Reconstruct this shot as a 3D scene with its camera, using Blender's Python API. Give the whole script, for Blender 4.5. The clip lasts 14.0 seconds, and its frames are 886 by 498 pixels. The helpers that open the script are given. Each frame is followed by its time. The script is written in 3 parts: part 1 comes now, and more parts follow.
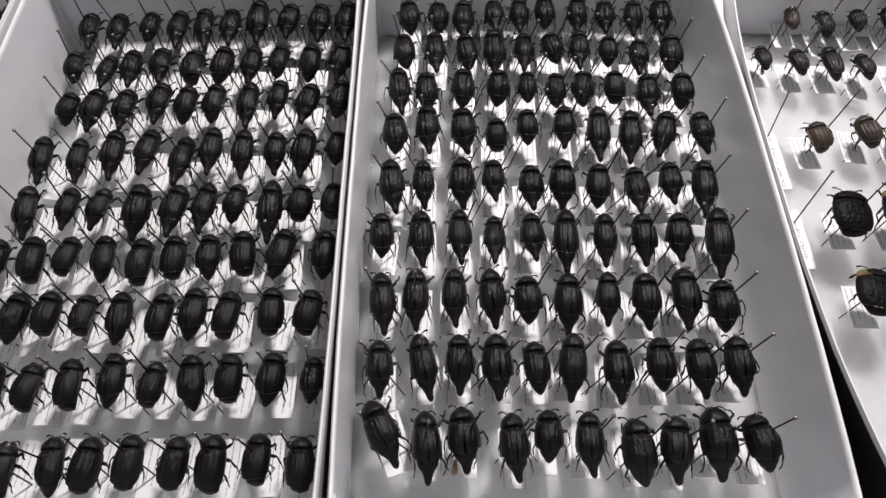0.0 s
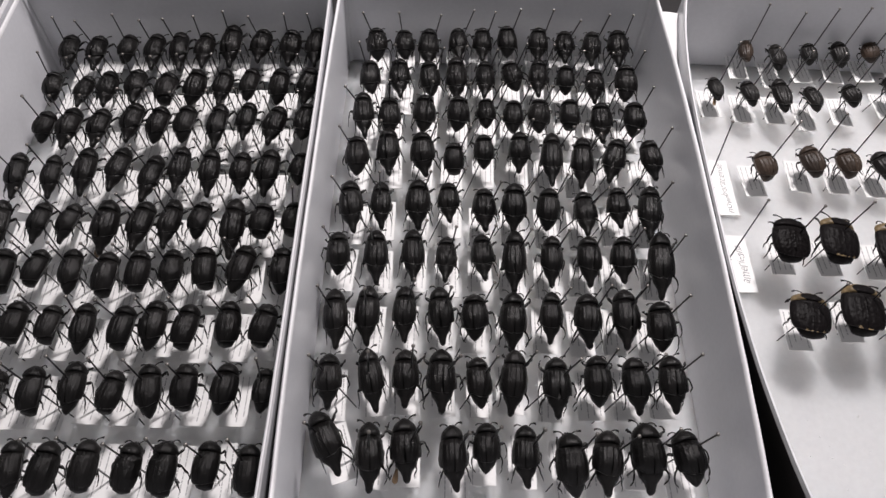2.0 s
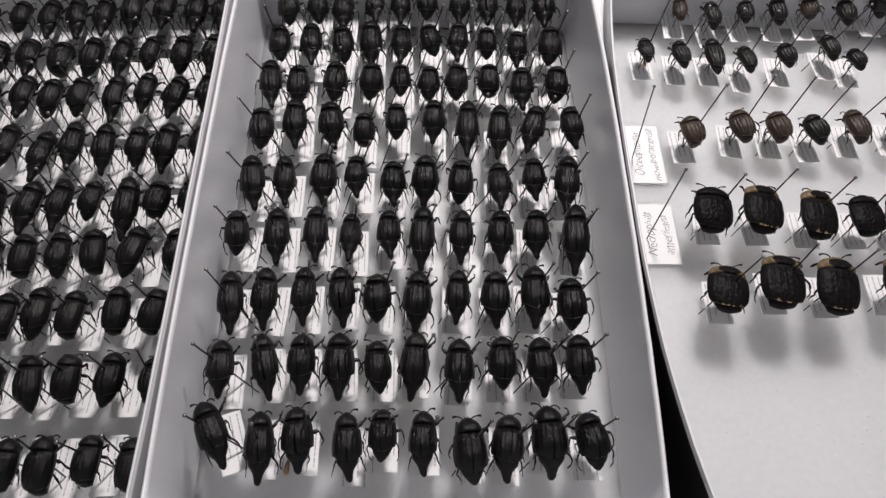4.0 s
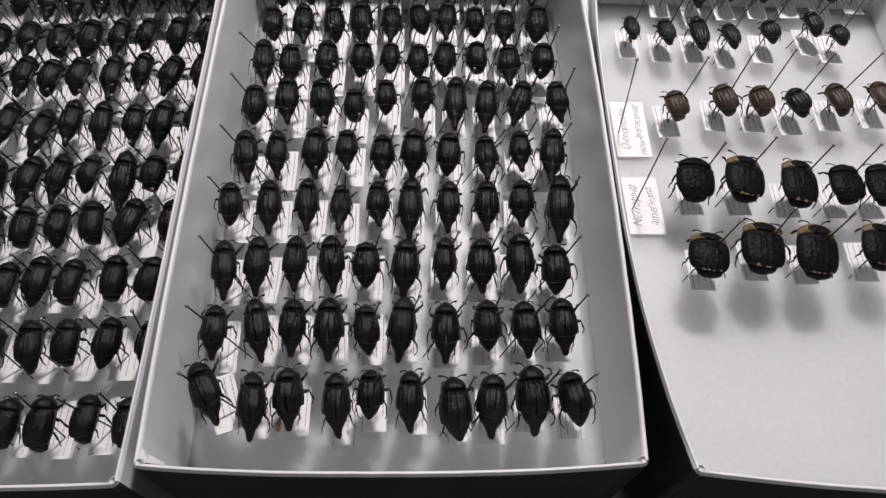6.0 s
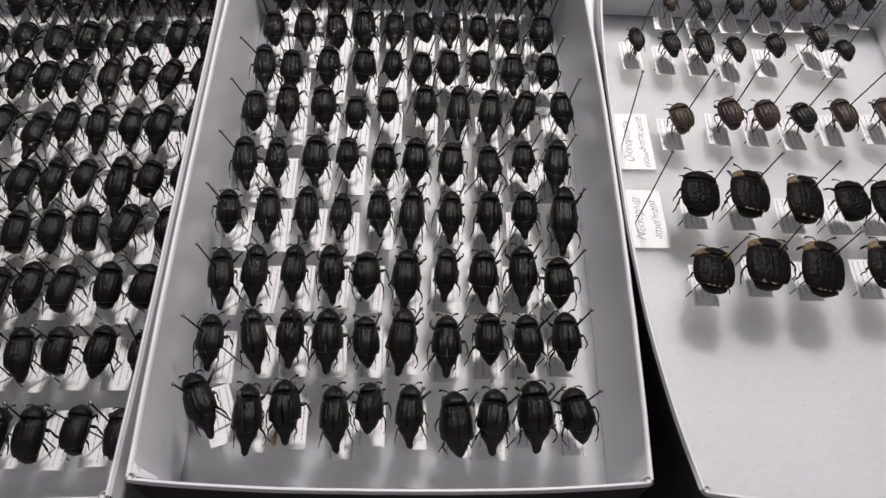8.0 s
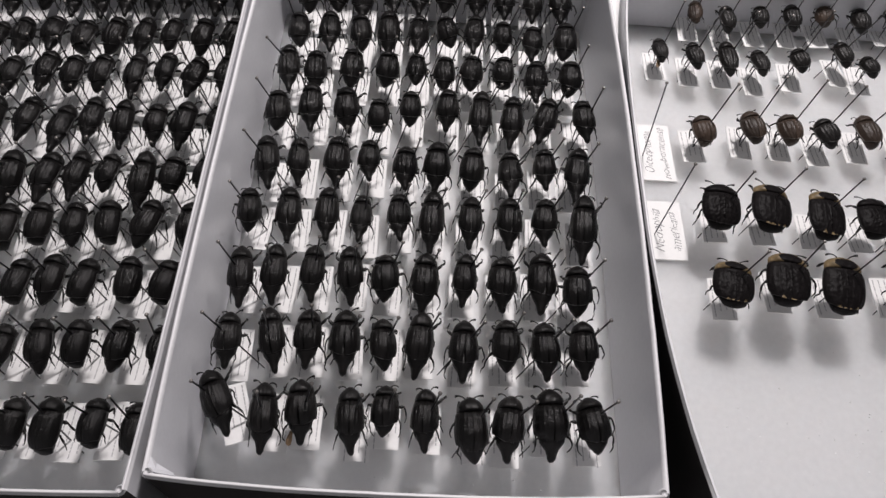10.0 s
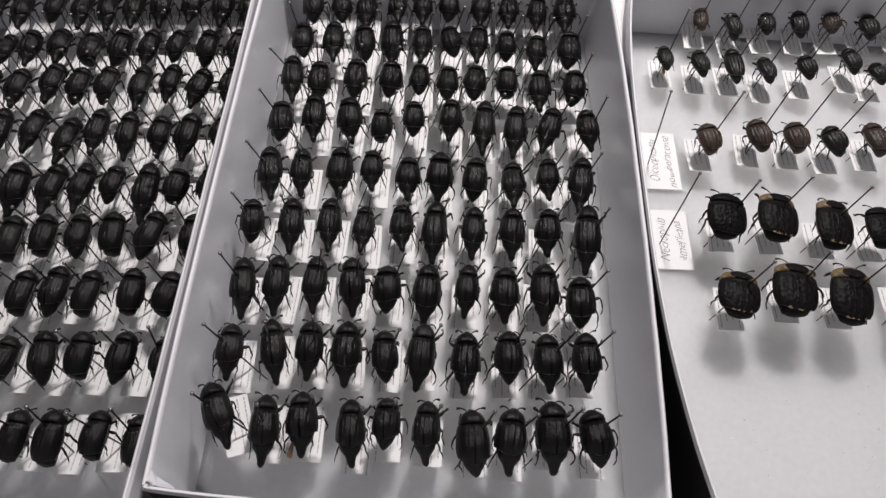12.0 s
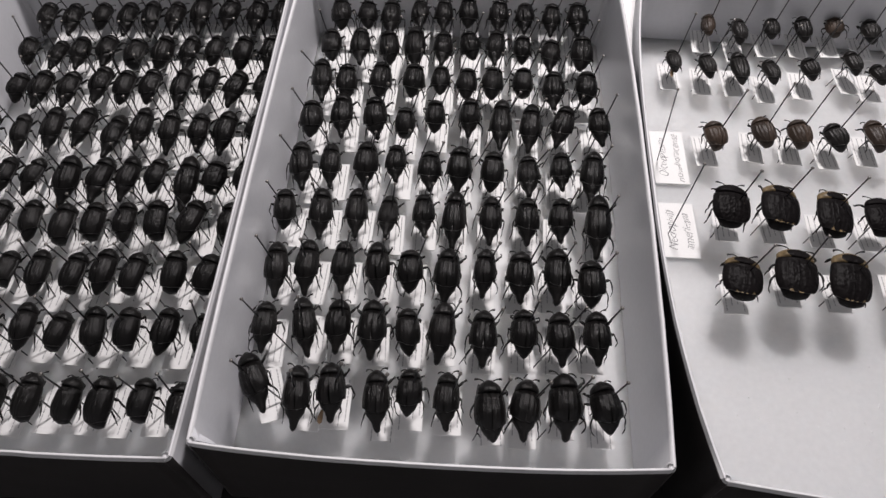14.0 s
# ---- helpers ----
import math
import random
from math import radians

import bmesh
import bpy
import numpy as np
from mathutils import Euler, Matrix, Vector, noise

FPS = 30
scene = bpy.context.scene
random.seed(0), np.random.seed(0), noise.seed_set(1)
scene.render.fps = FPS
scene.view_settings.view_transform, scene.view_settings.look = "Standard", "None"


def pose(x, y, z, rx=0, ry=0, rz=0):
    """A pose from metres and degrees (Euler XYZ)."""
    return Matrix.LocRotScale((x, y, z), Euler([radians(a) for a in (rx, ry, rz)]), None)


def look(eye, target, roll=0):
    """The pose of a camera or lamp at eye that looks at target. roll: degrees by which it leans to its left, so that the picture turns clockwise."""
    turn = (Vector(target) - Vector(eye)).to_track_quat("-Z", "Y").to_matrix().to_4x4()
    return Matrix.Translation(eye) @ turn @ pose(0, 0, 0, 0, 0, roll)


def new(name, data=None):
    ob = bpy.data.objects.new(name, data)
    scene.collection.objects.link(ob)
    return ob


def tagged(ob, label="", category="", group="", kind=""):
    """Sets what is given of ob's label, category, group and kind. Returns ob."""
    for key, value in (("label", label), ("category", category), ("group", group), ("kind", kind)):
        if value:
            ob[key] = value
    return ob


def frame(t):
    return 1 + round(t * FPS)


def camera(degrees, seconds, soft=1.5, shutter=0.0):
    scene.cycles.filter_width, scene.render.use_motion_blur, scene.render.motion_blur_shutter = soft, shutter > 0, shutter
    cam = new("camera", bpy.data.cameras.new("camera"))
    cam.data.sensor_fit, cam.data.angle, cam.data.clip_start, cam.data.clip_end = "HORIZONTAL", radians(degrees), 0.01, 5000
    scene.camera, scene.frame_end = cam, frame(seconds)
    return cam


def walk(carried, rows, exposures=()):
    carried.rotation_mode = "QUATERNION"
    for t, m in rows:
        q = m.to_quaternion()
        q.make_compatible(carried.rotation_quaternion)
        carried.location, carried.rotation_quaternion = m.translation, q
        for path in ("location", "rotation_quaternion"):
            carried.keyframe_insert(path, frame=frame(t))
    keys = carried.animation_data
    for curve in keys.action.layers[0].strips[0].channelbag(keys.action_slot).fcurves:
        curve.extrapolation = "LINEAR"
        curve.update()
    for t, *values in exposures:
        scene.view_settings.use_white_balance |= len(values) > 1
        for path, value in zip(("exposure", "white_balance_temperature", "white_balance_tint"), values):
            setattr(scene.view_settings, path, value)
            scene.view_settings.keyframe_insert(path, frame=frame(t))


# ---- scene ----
cam = camera(62.96, 14.0, soft=1.45)
PATH = [
    (0, (0.02152, -0.03582, 0.19481), (0.02547, 0.07152, 0.02611), 2.473),
    (0.5, (0.02121, -0.03768, 0.19723), (0.02455, 0.0708, 0.02924), 2.162),
    (1, (0.01989, -0.03748, 0.19812), (0.02325, 0.07146, 0.03043), 2.641),
    (1.5, (0.01808, -0.04, 0.20011), (0.02214, 0.06956, 0.03283), 3.681),
    (2, (0.03487, -0.0399, 0.20412), (0.03907, 0.07082, 0.03761), 3.552),
    (2.5, (0.05021, -0.03074, 0.20175), (0.05666, 0.07485, 0.03201), 4.451),
    (3, (0.05586, -0.02687, 0.19904), (0.06477, 0.07516, 0.02725), 5.062),
    (5.5, (0.06298, -0.04008, 0.20076), (0.06718, 0.06096, 0.02821), 2.397),
    (6, (0.06478, -0.04149, 0.19996), (0.07043, 0.06002, 0.02772), 2.927),
    (6.5, (0.06381, -0.03877, 0.19663), (0.07051, 0.06334, 0.02479), 3.553),
    (7, (0.06302, -0.03829, 0.19628), (0.07074, 0.06421, 0.02472), 4.434),
    (9.5, (0.06107, -0.03965, 0.19958), (0.06734, 0.06436, 0.02887), 5.194),
    (10, (0.05942, -0.03855, 0.19742), (0.06453, 0.06563, 0.02677), 5.301),
    (10.5, (0.06027, -0.03911, 0.1963), (0.06449, 0.0657, 0.02602), 4.805),
    (11, (0.06026, -0.04044, 0.19909), (0.0634, 0.06433, 0.02875), 4.211),
    (11.5, (0.05606, -0.04004, 0.20324), (0.05865, 0.06458, 0.03281), 4.328),
    (12, (0.06209, -0.03673, 0.19777), (0.06381, 0.06854, 0.02773), 3.537),
    (12.5, (0.0668, -0.03845, 0.19967), (0.06734, 0.06709, 0.02978), 3.260),
    (13, (0.0687, -0.04914, 0.20949), (0.0648, 0.05699, 0.04001), 1.374),
    (13.5, (0.06895, -0.0479, 0.21099), (0.06377, 0.05876, 0.04189), 0.700),
    (14, (0.06225, -0.05298, 0.20418), (0.05858, 0.05671, 0.03698), 1.291),
]
walk(cam, [(t, look(eye, target, roll)) for t, eye, target, roll in PATH], [(0, 0.34), (1.4, 0.34), (2.0, 0.25), (2.5, 0.12), (3.0, 0.06), (9.5, 0.04), (14, 0.01)])

# ---- light ----
world = bpy.data.worlds.new("room_light")
world.use_nodes = True
world.node_tree.nodes["Background"].inputs[0].default_value = (1.0, 0.95, 0.975, 1)
world.node_tree.nodes["Background"].inputs[1].default_value = 0.23
scene.world = world
lamp_data = bpy.data.lights.new("bench_lamp_light", "AREA")
lamp_data.shape, lamp_data.size, lamp_data.size_y = "RECTANGLE", 0.055, 0.055
lamp_data.energy, lamp_data.color = 2.65, (1.0, 0.932, 0.938)
lamp = new("bench_lamp_light", lamp_data)
lamp.matrix_world = look((0.135, 0.312, 0.46), (0.08, 0.09, 0.0))

MM = 0.001


# ---- materials ----
def material(name, colour, rough=0.5, metal=0.0, spread=0.15, grain=900.0, bump=0.15, coarse=60.0, spec=0.5, vary=0.0):
    m = bpy.data.materials.new(name)
    m.use_nodes = True
    nt = m.node_tree
    b = nt.nodes["Principled BSDF"]
    b.inputs["Roughness"].default_value, b.inputs["Metallic"].default_value = rough, metal
    b.inputs["Specular IOR Level"].default_value = spec
    co = nt.nodes.new("ShaderNodeTexCoord")
    fine, big = nt.nodes.new("ShaderNodeTexNoise"), nt.nodes.new("ShaderNodeTexNoise")
    fine.inputs["Scale"].default_value, big.inputs["Scale"].default_value = grain, coarse
    fine.inputs["Detail"].default_value, big.inputs["Detail"].default_value = 4, 5
    for n in (fine, big):
        nt.links.new(co.outputs["Object"], n.inputs["Vector"])
    add = nt.nodes.new("ShaderNodeMath")
    add.operation = "MULTIPLY_ADD"
    nt.links.new(fine.outputs["Fac"], add.inputs[0])
    add.inputs[1].default_value = 0.5
    half = nt.nodes.new("ShaderNodeMath")
    half.operation = "MULTIPLY"
    half.inputs[1].default_value = 0.5
    nt.links.new(big.outputs["Fac"], half.inputs[0])
    nt.links.new(half.outputs[0], add.inputs[2])
    ramp = nt.nodes.new("ShaderNodeValToRGB")
    ramp.color_ramp.elements[0].position, ramp.color_ramp.elements[1].position = 0.3, 0.7
    ramp.color_ramp.elements[0].color = (*(c * (1 - spread) for c in colour), 1)
    ramp.color_ramp.elements[1].color = (*(min(1, c * (1 + spread)) for c in colour), 1)
    nt.links.new(add.outputs[0], ramp.inputs[0])
    out = ramp.outputs[0]
    if vary:
        info = nt.nodes.new("ShaderNodeObjectInfo")
        span = nt.nodes.new("ShaderNodeMapRange")
        span.inputs["To Min"].default_value, span.inputs["To Max"].default_value = 1 - vary, 1 + vary
        nt.links.new(info.outputs["Random"], span.inputs["Value"])
        hsv = nt.nodes.new("ShaderNodeHueSaturation")
        nt.links.new(span.outputs[0], hsv.inputs["Value"])
        nt.links.new(out, hsv.inputs["Color"])
        out = hsv.outputs[0]
    nt.links.new(out, b.inputs["Base Color"])
    rr = nt.nodes.new("ShaderNodeMapRange")
    rr.inputs["To Min"].default_value, rr.inputs["To Max"].default_value = max(0.02, rough - 0.1), min(1, rough + 0.1)
    nt.links.new(big.outputs["Fac"], rr.inputs["Value"])
    nt.links.new(rr.outputs[0], b.inputs["Roughness"])
    bp = nt.nodes.new("ShaderNodeBump")
    bp.inputs["Strength"].default_value, bp.inputs["Distance"].default_value = bump, 0.0003
    nt.links.new(fine.outputs["Fac"], bp.inputs["Height"])
    nt.links.new(bp.outputs[0], b.inputs["Normal"])
    return m


# chitin materials are laid on meshes of unit size, so their grain is counted per body length
BLACK = material("black_chitin", (0.0034, 0.0029, 0.0028), 0.325, grain=46, coarse=9, bump=0.55, spread=0.5, vary=0.5, spec=0.25)
DULL = material("dull_black_chitin", (0.0065, 0.0055, 0.005), 0.42, grain=40, coarse=9, bump=0.30, spread=0.4, vary=0.3, spec=0.32)
BROWN = material("brown_chitin", (0.036, 0.024, 0.017), 0.42, grain=40, coarse=8, bump=0.3, spread=0.4, vary=0.35, spec=0.32)
RUGOSE = material("rugose_black_chitin", (0.0048, 0.0038, 0.0040), 0.5, grain=20, coarse=6, bump=0.35, spread=0.4, spec=0.09)
YELLOW = material("dull_yellow_chitin", (0.14, 0.098, 0.045), 0.45, grain=26, coarse=7, bump=0.3, spread=0.6)
AMBER = material("amber_wing_membrane", (0.20, 0.13, 0.07), 0.35, grain=1500, coarse=300, bump=0.3, spread=0.4)
LEG = material("leg_chitin", (0.005, 0.0045, 0.0045), 0.40, spec=0.32, grain=60, coarse=10, bump=0.2)
STEEL = material("blackened_pin_steel", (0.10, 0.10, 0.105), 0.32, metal=0.9, spread=0.1, bump=0.0)
NICKEL = material("pin_head_metal", (0.24, 0.225, 0.21), 0.38, metal=0.9, spread=0.1, bump=0.0)
CARD = material("white_label_card", (0.81, 0.81, 0.80), 0.7, grain=1200, coarse=150, bump=0.08, spread=0.03)
INK = material("faded_black_ink", (0.42, 0.42, 0.425), 0.7, spread=0.25)
PEN = material("grey_pen_ink", (0.25, 0.25, 0.26), 0.6, spread=0.3)
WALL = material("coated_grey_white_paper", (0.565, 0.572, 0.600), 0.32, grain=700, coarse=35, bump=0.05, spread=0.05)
RIM = material("white_paper_edge", (0.72, 0.72, 0.735), 0.45, grain=900, coarse=90, bump=0.2, spread=0.08)
LINER = material("white_tray_liner", (0.76, 0.757, 0.75), 0.40, grain=500, coarse=30, bump=0.05, spread=0.05)
foam = LINER.node_tree.nodes["Principled BSDF"]
foam.inputs["Subsurface Weight"].default_value = 1.0
foam.inputs["Subsurface Radius"].default_value = (1.0, 0.95, 0.92)
foam.inputs["Subsurface Scale"].default_value = 0.045
OUTER = material("black_outer_paper", (0.042, 0.038, 0.038), 0.42, grain=700, coarse=50, bump=0.1, spread=0.3)
BENCH = material("black_bench_laminate", (0.022, 0.021, 0.021), 0.3, grain=500, coarse=20, bump=0.05, spread=0.3)
CRUMB = material("pale_crumb", (0.93, 0.92, 0.90), 0.25)


# ---- mesh helpers (millimetres in, metres out) ----
def mesh_of(name, verts, faces, mats, face_mats=None, smooth=True):
    me = bpy.data.meshes.new(name)
    me.from_pydata([(x * MM, y * MM, z * MM) for x, y, z in verts], [], faces)
    for m in mats:
        me.materials.append(m)
    if face_mats:
        for p, i in zip(me.polygons, face_mats):
            p.material_index = i
    for p in me.polygons:
        p.use_smooth = smooth
    me.update()
    return me


def part(name, me, parent, label=""):
    ob = new(name, me)
    ob.parent = parent
    return tagged(ob, label)


def grid_faces(nu, nv, start=0, closed=False):
    faces = []
    for i in range(nu - 1):
        for j in range(nv if closed else nv - 1):
            k = (j + 1) % nv
            faces.append((start + i * nv + j, start + i * nv + k, start + (i + 1) * nv + k, start + (i + 1) * nv + j))
    return faces


def tube(points, radii, sides=6):
    """A tapered tube along points."""
    verts, pts = [], [Vector(p) for p in points]
    for i, p in enumerate(pts):
        d = (pts[min(i + 1, len(pts) - 1)] - pts[max(i - 1, 0)]).normalized()
        a = d.cross(Vector((0, 0, 1)))
        a = a.normalized() if a.length > 1e-3 else Vector((1, 0, 0))
        b = d.cross(a)
        for k in range(sides):
            w = 2 * math.pi * k / sides
            verts.append(tuple(p + radii[i] * (math.cos(w) * a + math.sin(w) * b)))
    faces = grid_faces(len(pts), sides, closed=True)
    faces += [tuple(range(sides)), tuple(reversed(range(len(verts) - sides, len(verts))))]
    return verts, faces


def ball(centre, r, nu=7, nv=10):
    verts, faces = [], []
    for i in range(nu):
        a = math.pi * (i + 0.02) / (nu - 0.96)
        for j in range(nv):
            w = 2 * math.pi * j / nv
            verts.append((centre[0] + r * math.sin(a) * math.cos(w), centre[1] + r * math.sin(a) * math.sin(w), centre[2] + r * math.cos(a)))
    return verts, grid_faces(nu, nv, closed=True)


def joined(*pieces):
    verts, faces = [], []
    for v, f in pieces:
        n = len(verts)
        verts += v
        faces += [tuple(i + n for i in q) for q in f]
    return verts, faces


# ---- trays ----
WALL_T, HIGH = 1.25, 36.0


def wall_mesh(name, a, b, out, bow, pale=(2, 2)):
    """A card wall from a to b; out points away from the tray; bow pushes its middle out, more at the rim than at the foot."""
    n = 25
    rng = random.Random(name + str(a))
    verts, faces, mats = [], [], []
    # profile: (outward mm, height mm)
    prof = [(0, -9.9), (0, HIGH * 0.5), (0, HIGH - 1.3), (0.12, HIGH - 0.5), (0.45, HIGH - 0.08), (0.9, HIGH), (WALL_T - 0.4, HIGH - 0.12),
            (WALL_T - 0.05, HIGH - 0.6), (WALL_T, HIGH - 1.4), (WALL_T, HIGH * 0.5), (WALL_T, -9.9)]
    for i in range(n):
        s = i / (n - 1)
        w = 0.12 * math.sin(9 * s + rng.random()) + 0.06 * (rng.random() - 0.5)
        for o, h in prof:
            push = bow * (1 - abs(2 * s - 1) ** (2 if bow < 5 else 2.8)) * (0.35 + 0.65 * max(0, h) / HIGH) + o + w * max(0, h) / HIGH
            verts.append((a[0] + (b[0] - a[0]) * s + out[0] * push, a[1] + (b[1] - a[1]) * s + out[1] * push, h))
    faces = grid_faces(n, len(prof))
    for i in range(n - 1):
        # the outer paper is pale where its white overlap comes round from the back
        side = 0 if pale[0] <= i / (n - 1) <= pale[1] else 2
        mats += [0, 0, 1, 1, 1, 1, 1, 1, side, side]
    m = len(prof)
    faces += [tuple(range(m)), tuple(reversed(range(len(verts) - m, len(verts))))]
    mats += [1, 1]
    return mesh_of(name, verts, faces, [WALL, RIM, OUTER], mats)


def tray(corners, bows, label, flap=False, pale_right=False):
    """corners: front left, front right, back right, back left (inner foot), millimetres. bows: front, right, back, left."""
    root = new("specimen_tray")
    tagged(root, label, "tray", "card unit trays")
    cs = [Vector(c) for c in corners]
    mid = sum(cs, Vector((0, 0))) / 4
    for (name, i, j), bow in zip((("front_wall", 0, 1), ("right_wall", 1, 2), ("back_wall", 2, 3), ("left_wall", 3, 0)), bows):
        d = (cs[j] - cs[i]).normalized()
        out = Vector((d.y, -d.x))
        if name in ("front_wall", "back_wall"):
            a, b = cs[i], cs[j]
        else:
            a, b = cs[i], cs[j]
        part(name, wall_mesh(name, tuple(a), tuple(b), tuple(out), bow, {"right_wall": (0 if pale_right else 0.62, 1), "left_wall": (0, 0.38), "back_wall": (0, 1)}.get(name, (2, 2))), root, "coated paper wall, white inside and black outside")
    for c in cs:
        v, f = tube([(c.x, c.y, -9.8), (c.x, c.y, HIGH * 0.5), (c.x, c.y, HIGH - 0.9), (c.x, c.y, HIGH - 0.15)], [WALL_T * 1.02, WALL_T * 1.02, WALL_T * 1.0, WALL_T * 0.6], 16)
        mats = []
        for q in f:
            face = sum((Vector(v[k]) for k in q), Vector()) / len(q)
            mats.append(1 if face.z > HIGH - 2 else 2 if (face.xy - c).dot(c - mid) > 0 else 0)
        part("corner_fold", mesh_of("corner_fold", v, f, [WALL, RIM, OUTER], mats), root, "rounded paper corner")
    # liner: a padded sheet with gently uneven surface
    n = 30
    verts = []
    for i in range(n):
        for j in range(n):
            u, v = j / (n - 1), i / (n - 1)
            u, v = u * 1.012 - 0.006, v * 1.012 - 0.006
            p = (cs[0] * (1 - u) + cs[1] * u) * (1 - v) + (cs[3] * (1 - u) + cs[2] * u) * v
            grow = (0.35 * bows[1] * 4 * v * (1 - v) * u - 0.35 * bows[3] * 4 * v * (1 - v) * (1 - u), -0.35 * bows[0] * 4 * u * (1 - u) * (1 - v))
            z = 0.18 * noise.noise(Vector((p.x * 0.03, p.y * 0.03, 0)))
            verts.append((p.x + grow[0], p.y + grow[1], z))
    lower = [(x, y, -9.8) for x, y, z in verts]
    faces = grid_faces(n, n) + [tuple(reversed([k + n * n for k in f])) for f in grid_faces(n, n)]
    rim = list(range(n)) + [k * n + n - 1 for k in range(1, n)] + [n * n - 1 - k for k in range(1, n)] + [k * n for k in range(n - 2, 0, -1)]
    faces += [(b, a, a + n * n, b + n * n) for a, b in zip(rim, rim[1:] + rim[:1])]
    part("foam_liner", mesh_of("foam_liner", verts + lower, faces, [LINER]), root, "white padded liner")
    if flap:
        c = cs[0]
        v = [(c.x - 0.4, c.y + 0.3, HIGH - 0.5), (c.x + 6, c.y - 0.5, HIGH - 0.9), (c.x + 5, c.y + 0.5, HIGH - 2.4), (c.x + 1.0, c.y + 2.4, HIGH - 2.6),
             (c.x - 0.5, c.y + 4.0, HIGH - 1.1), (c.x + 1.4, c.y + 1.0, HIGH - 1.6)]
        v += [(x, y, z - 0.35) for x, y, z in v]
        f = [(0, 1, 5), (1, 2, 5), (2, 3, 5), (3, 4, 5), (4, 0, 5)]
        f += [tuple(k + 6 for k in reversed(q)) for q in f] + [(1, 0, 6, 7), (2, 1, 7, 8), (3, 2, 8, 9), (4, 3, 9, 10), (0, 4, 10, 6)]
        part("corner_flap", mesh_of("corner_flap", v, f, [WALL], smooth=False), root, "folded paper flap at the corner")
    return root


tray([(1.8, 0), (115, 0), (116, 187), (1.0, 187)], (2.2, 2.3, 0.5, 1.2), "grey-white card tray holding nine rows of black beetles", flap=True)
tray([(-110, -3), (-3.0, -4), (-4.0, 181.5), (-112, 175.5)], (1.0, 0.6, 0.5, -0.5), "grey-white card tray crowded with black pinned beetles", pale_right=True)
tray([(127.7, -2), (241, -10), (246, 190), (129.6, 192)], (1.5, 0.0, 0.5, 8.2), "grey-white card tray half filled with brown and black beetles")
tray([(-224, -2), (-115, -2), (-117, 187), (-226, 187)], (1.0, 0.0, 0.5, 0.0), "grey-white card tray with a few black beetles")

# ---- white paper tucked into the gap between two trays ----
left_edge, right_edge = [], []
for i in range(13):
    y = 140 + 48 * i / 12
    s_l, s_r = y / 187, (192 - y) / 194
    xl = 115 + y / 187 + 2.3 * (1 - abs(2 * s_l - 1) ** 2) + WALL_T + 0.35
    xr = 127.7 + 1.9 * (y + 2) / 194 - 8.2 * (1 - abs(2 * s_r - 1) ** 2.8) - WALL_T - 0.35
    if xr - xl > 0.6:
        left_edge.append((xl, y))
        right_edge.append((xr, y))
tuck = []
for (xl, y), (xr, _) in zip(left_edge, right_edge):
    crown = HIGH - 8.0 + 0.3 * math.sin(y * 0.3)
    tuck += [(xl, y, -9.9), (xl, y, crown), ((xl + xr) / 2, y, crown + 0.5), (xr, y, crown), (xr, y, -9.9)]
if tuck:
    m = len(left_edge)
    faces = [tuple(reversed(f)) for f in grid_faces(m, 5, closed=True)] + [tuple(range(5)), tuple(reversed(range(5 * m - 5, 5 * m)))]
    paper = new("paper_wedge", mesh_of("paper_wedge", tuck, faces, [CARD]))
    tagged(paper, "white folded paper tucked between two card trays", "paper")

# ---- bench and room ----
bench = new("bench")
tagged(bench, "black laminate bench top under the card trays", "bench")
bm = bmesh.new()
bmesh.ops.create_cube(bm, size=1, matrix=Matrix.Translation((0.02, 0.1, -0.030)) @ Matrix.Diagonal((1.6, 1.0, 0.040, 1)))
bmesh.ops.bevel(bm, geom=bm.edges[:], offset=0.003, segments=2, affect="EDGES")
me = bpy.data.meshes.new("bench_top")
bm.to_mesh(me)
bm.free()
me.materials.append(BENCH)
part("bench_top", me, bench)


# ---- beetles ----
def silhouette(y, marks):
    """Half width of a body at y, smooth through marks of (y, half width) from front to tail."""
    if y >= marks[0][0]:
        return marks[0][1]
    for i in range(len(marks) - 1):
        (ya, wa), (yb, wb) = marks[i], marks[i + 1]
        if y >= yb:
            t = (ya - y) / (ya - yb)
            before, after = marks[max(0, i - 1)], marks[min(len(marks) - 1, i + 2)]
            da = (wb - before[1]) / (before[0] - yb) * (ya - yb)
            db = (after[1] - wa) / (ya - after[0]) * (ya - yb)
            return (2 * t ** 3 - 3 * t ** 2 + 1) * wa + (t ** 3 - 2 * t ** 2 + t) * da + (3 * t ** 2 - 2 * t ** 3) * wb + (t ** 3 - t ** 2) * db
    return marks[-1][1]


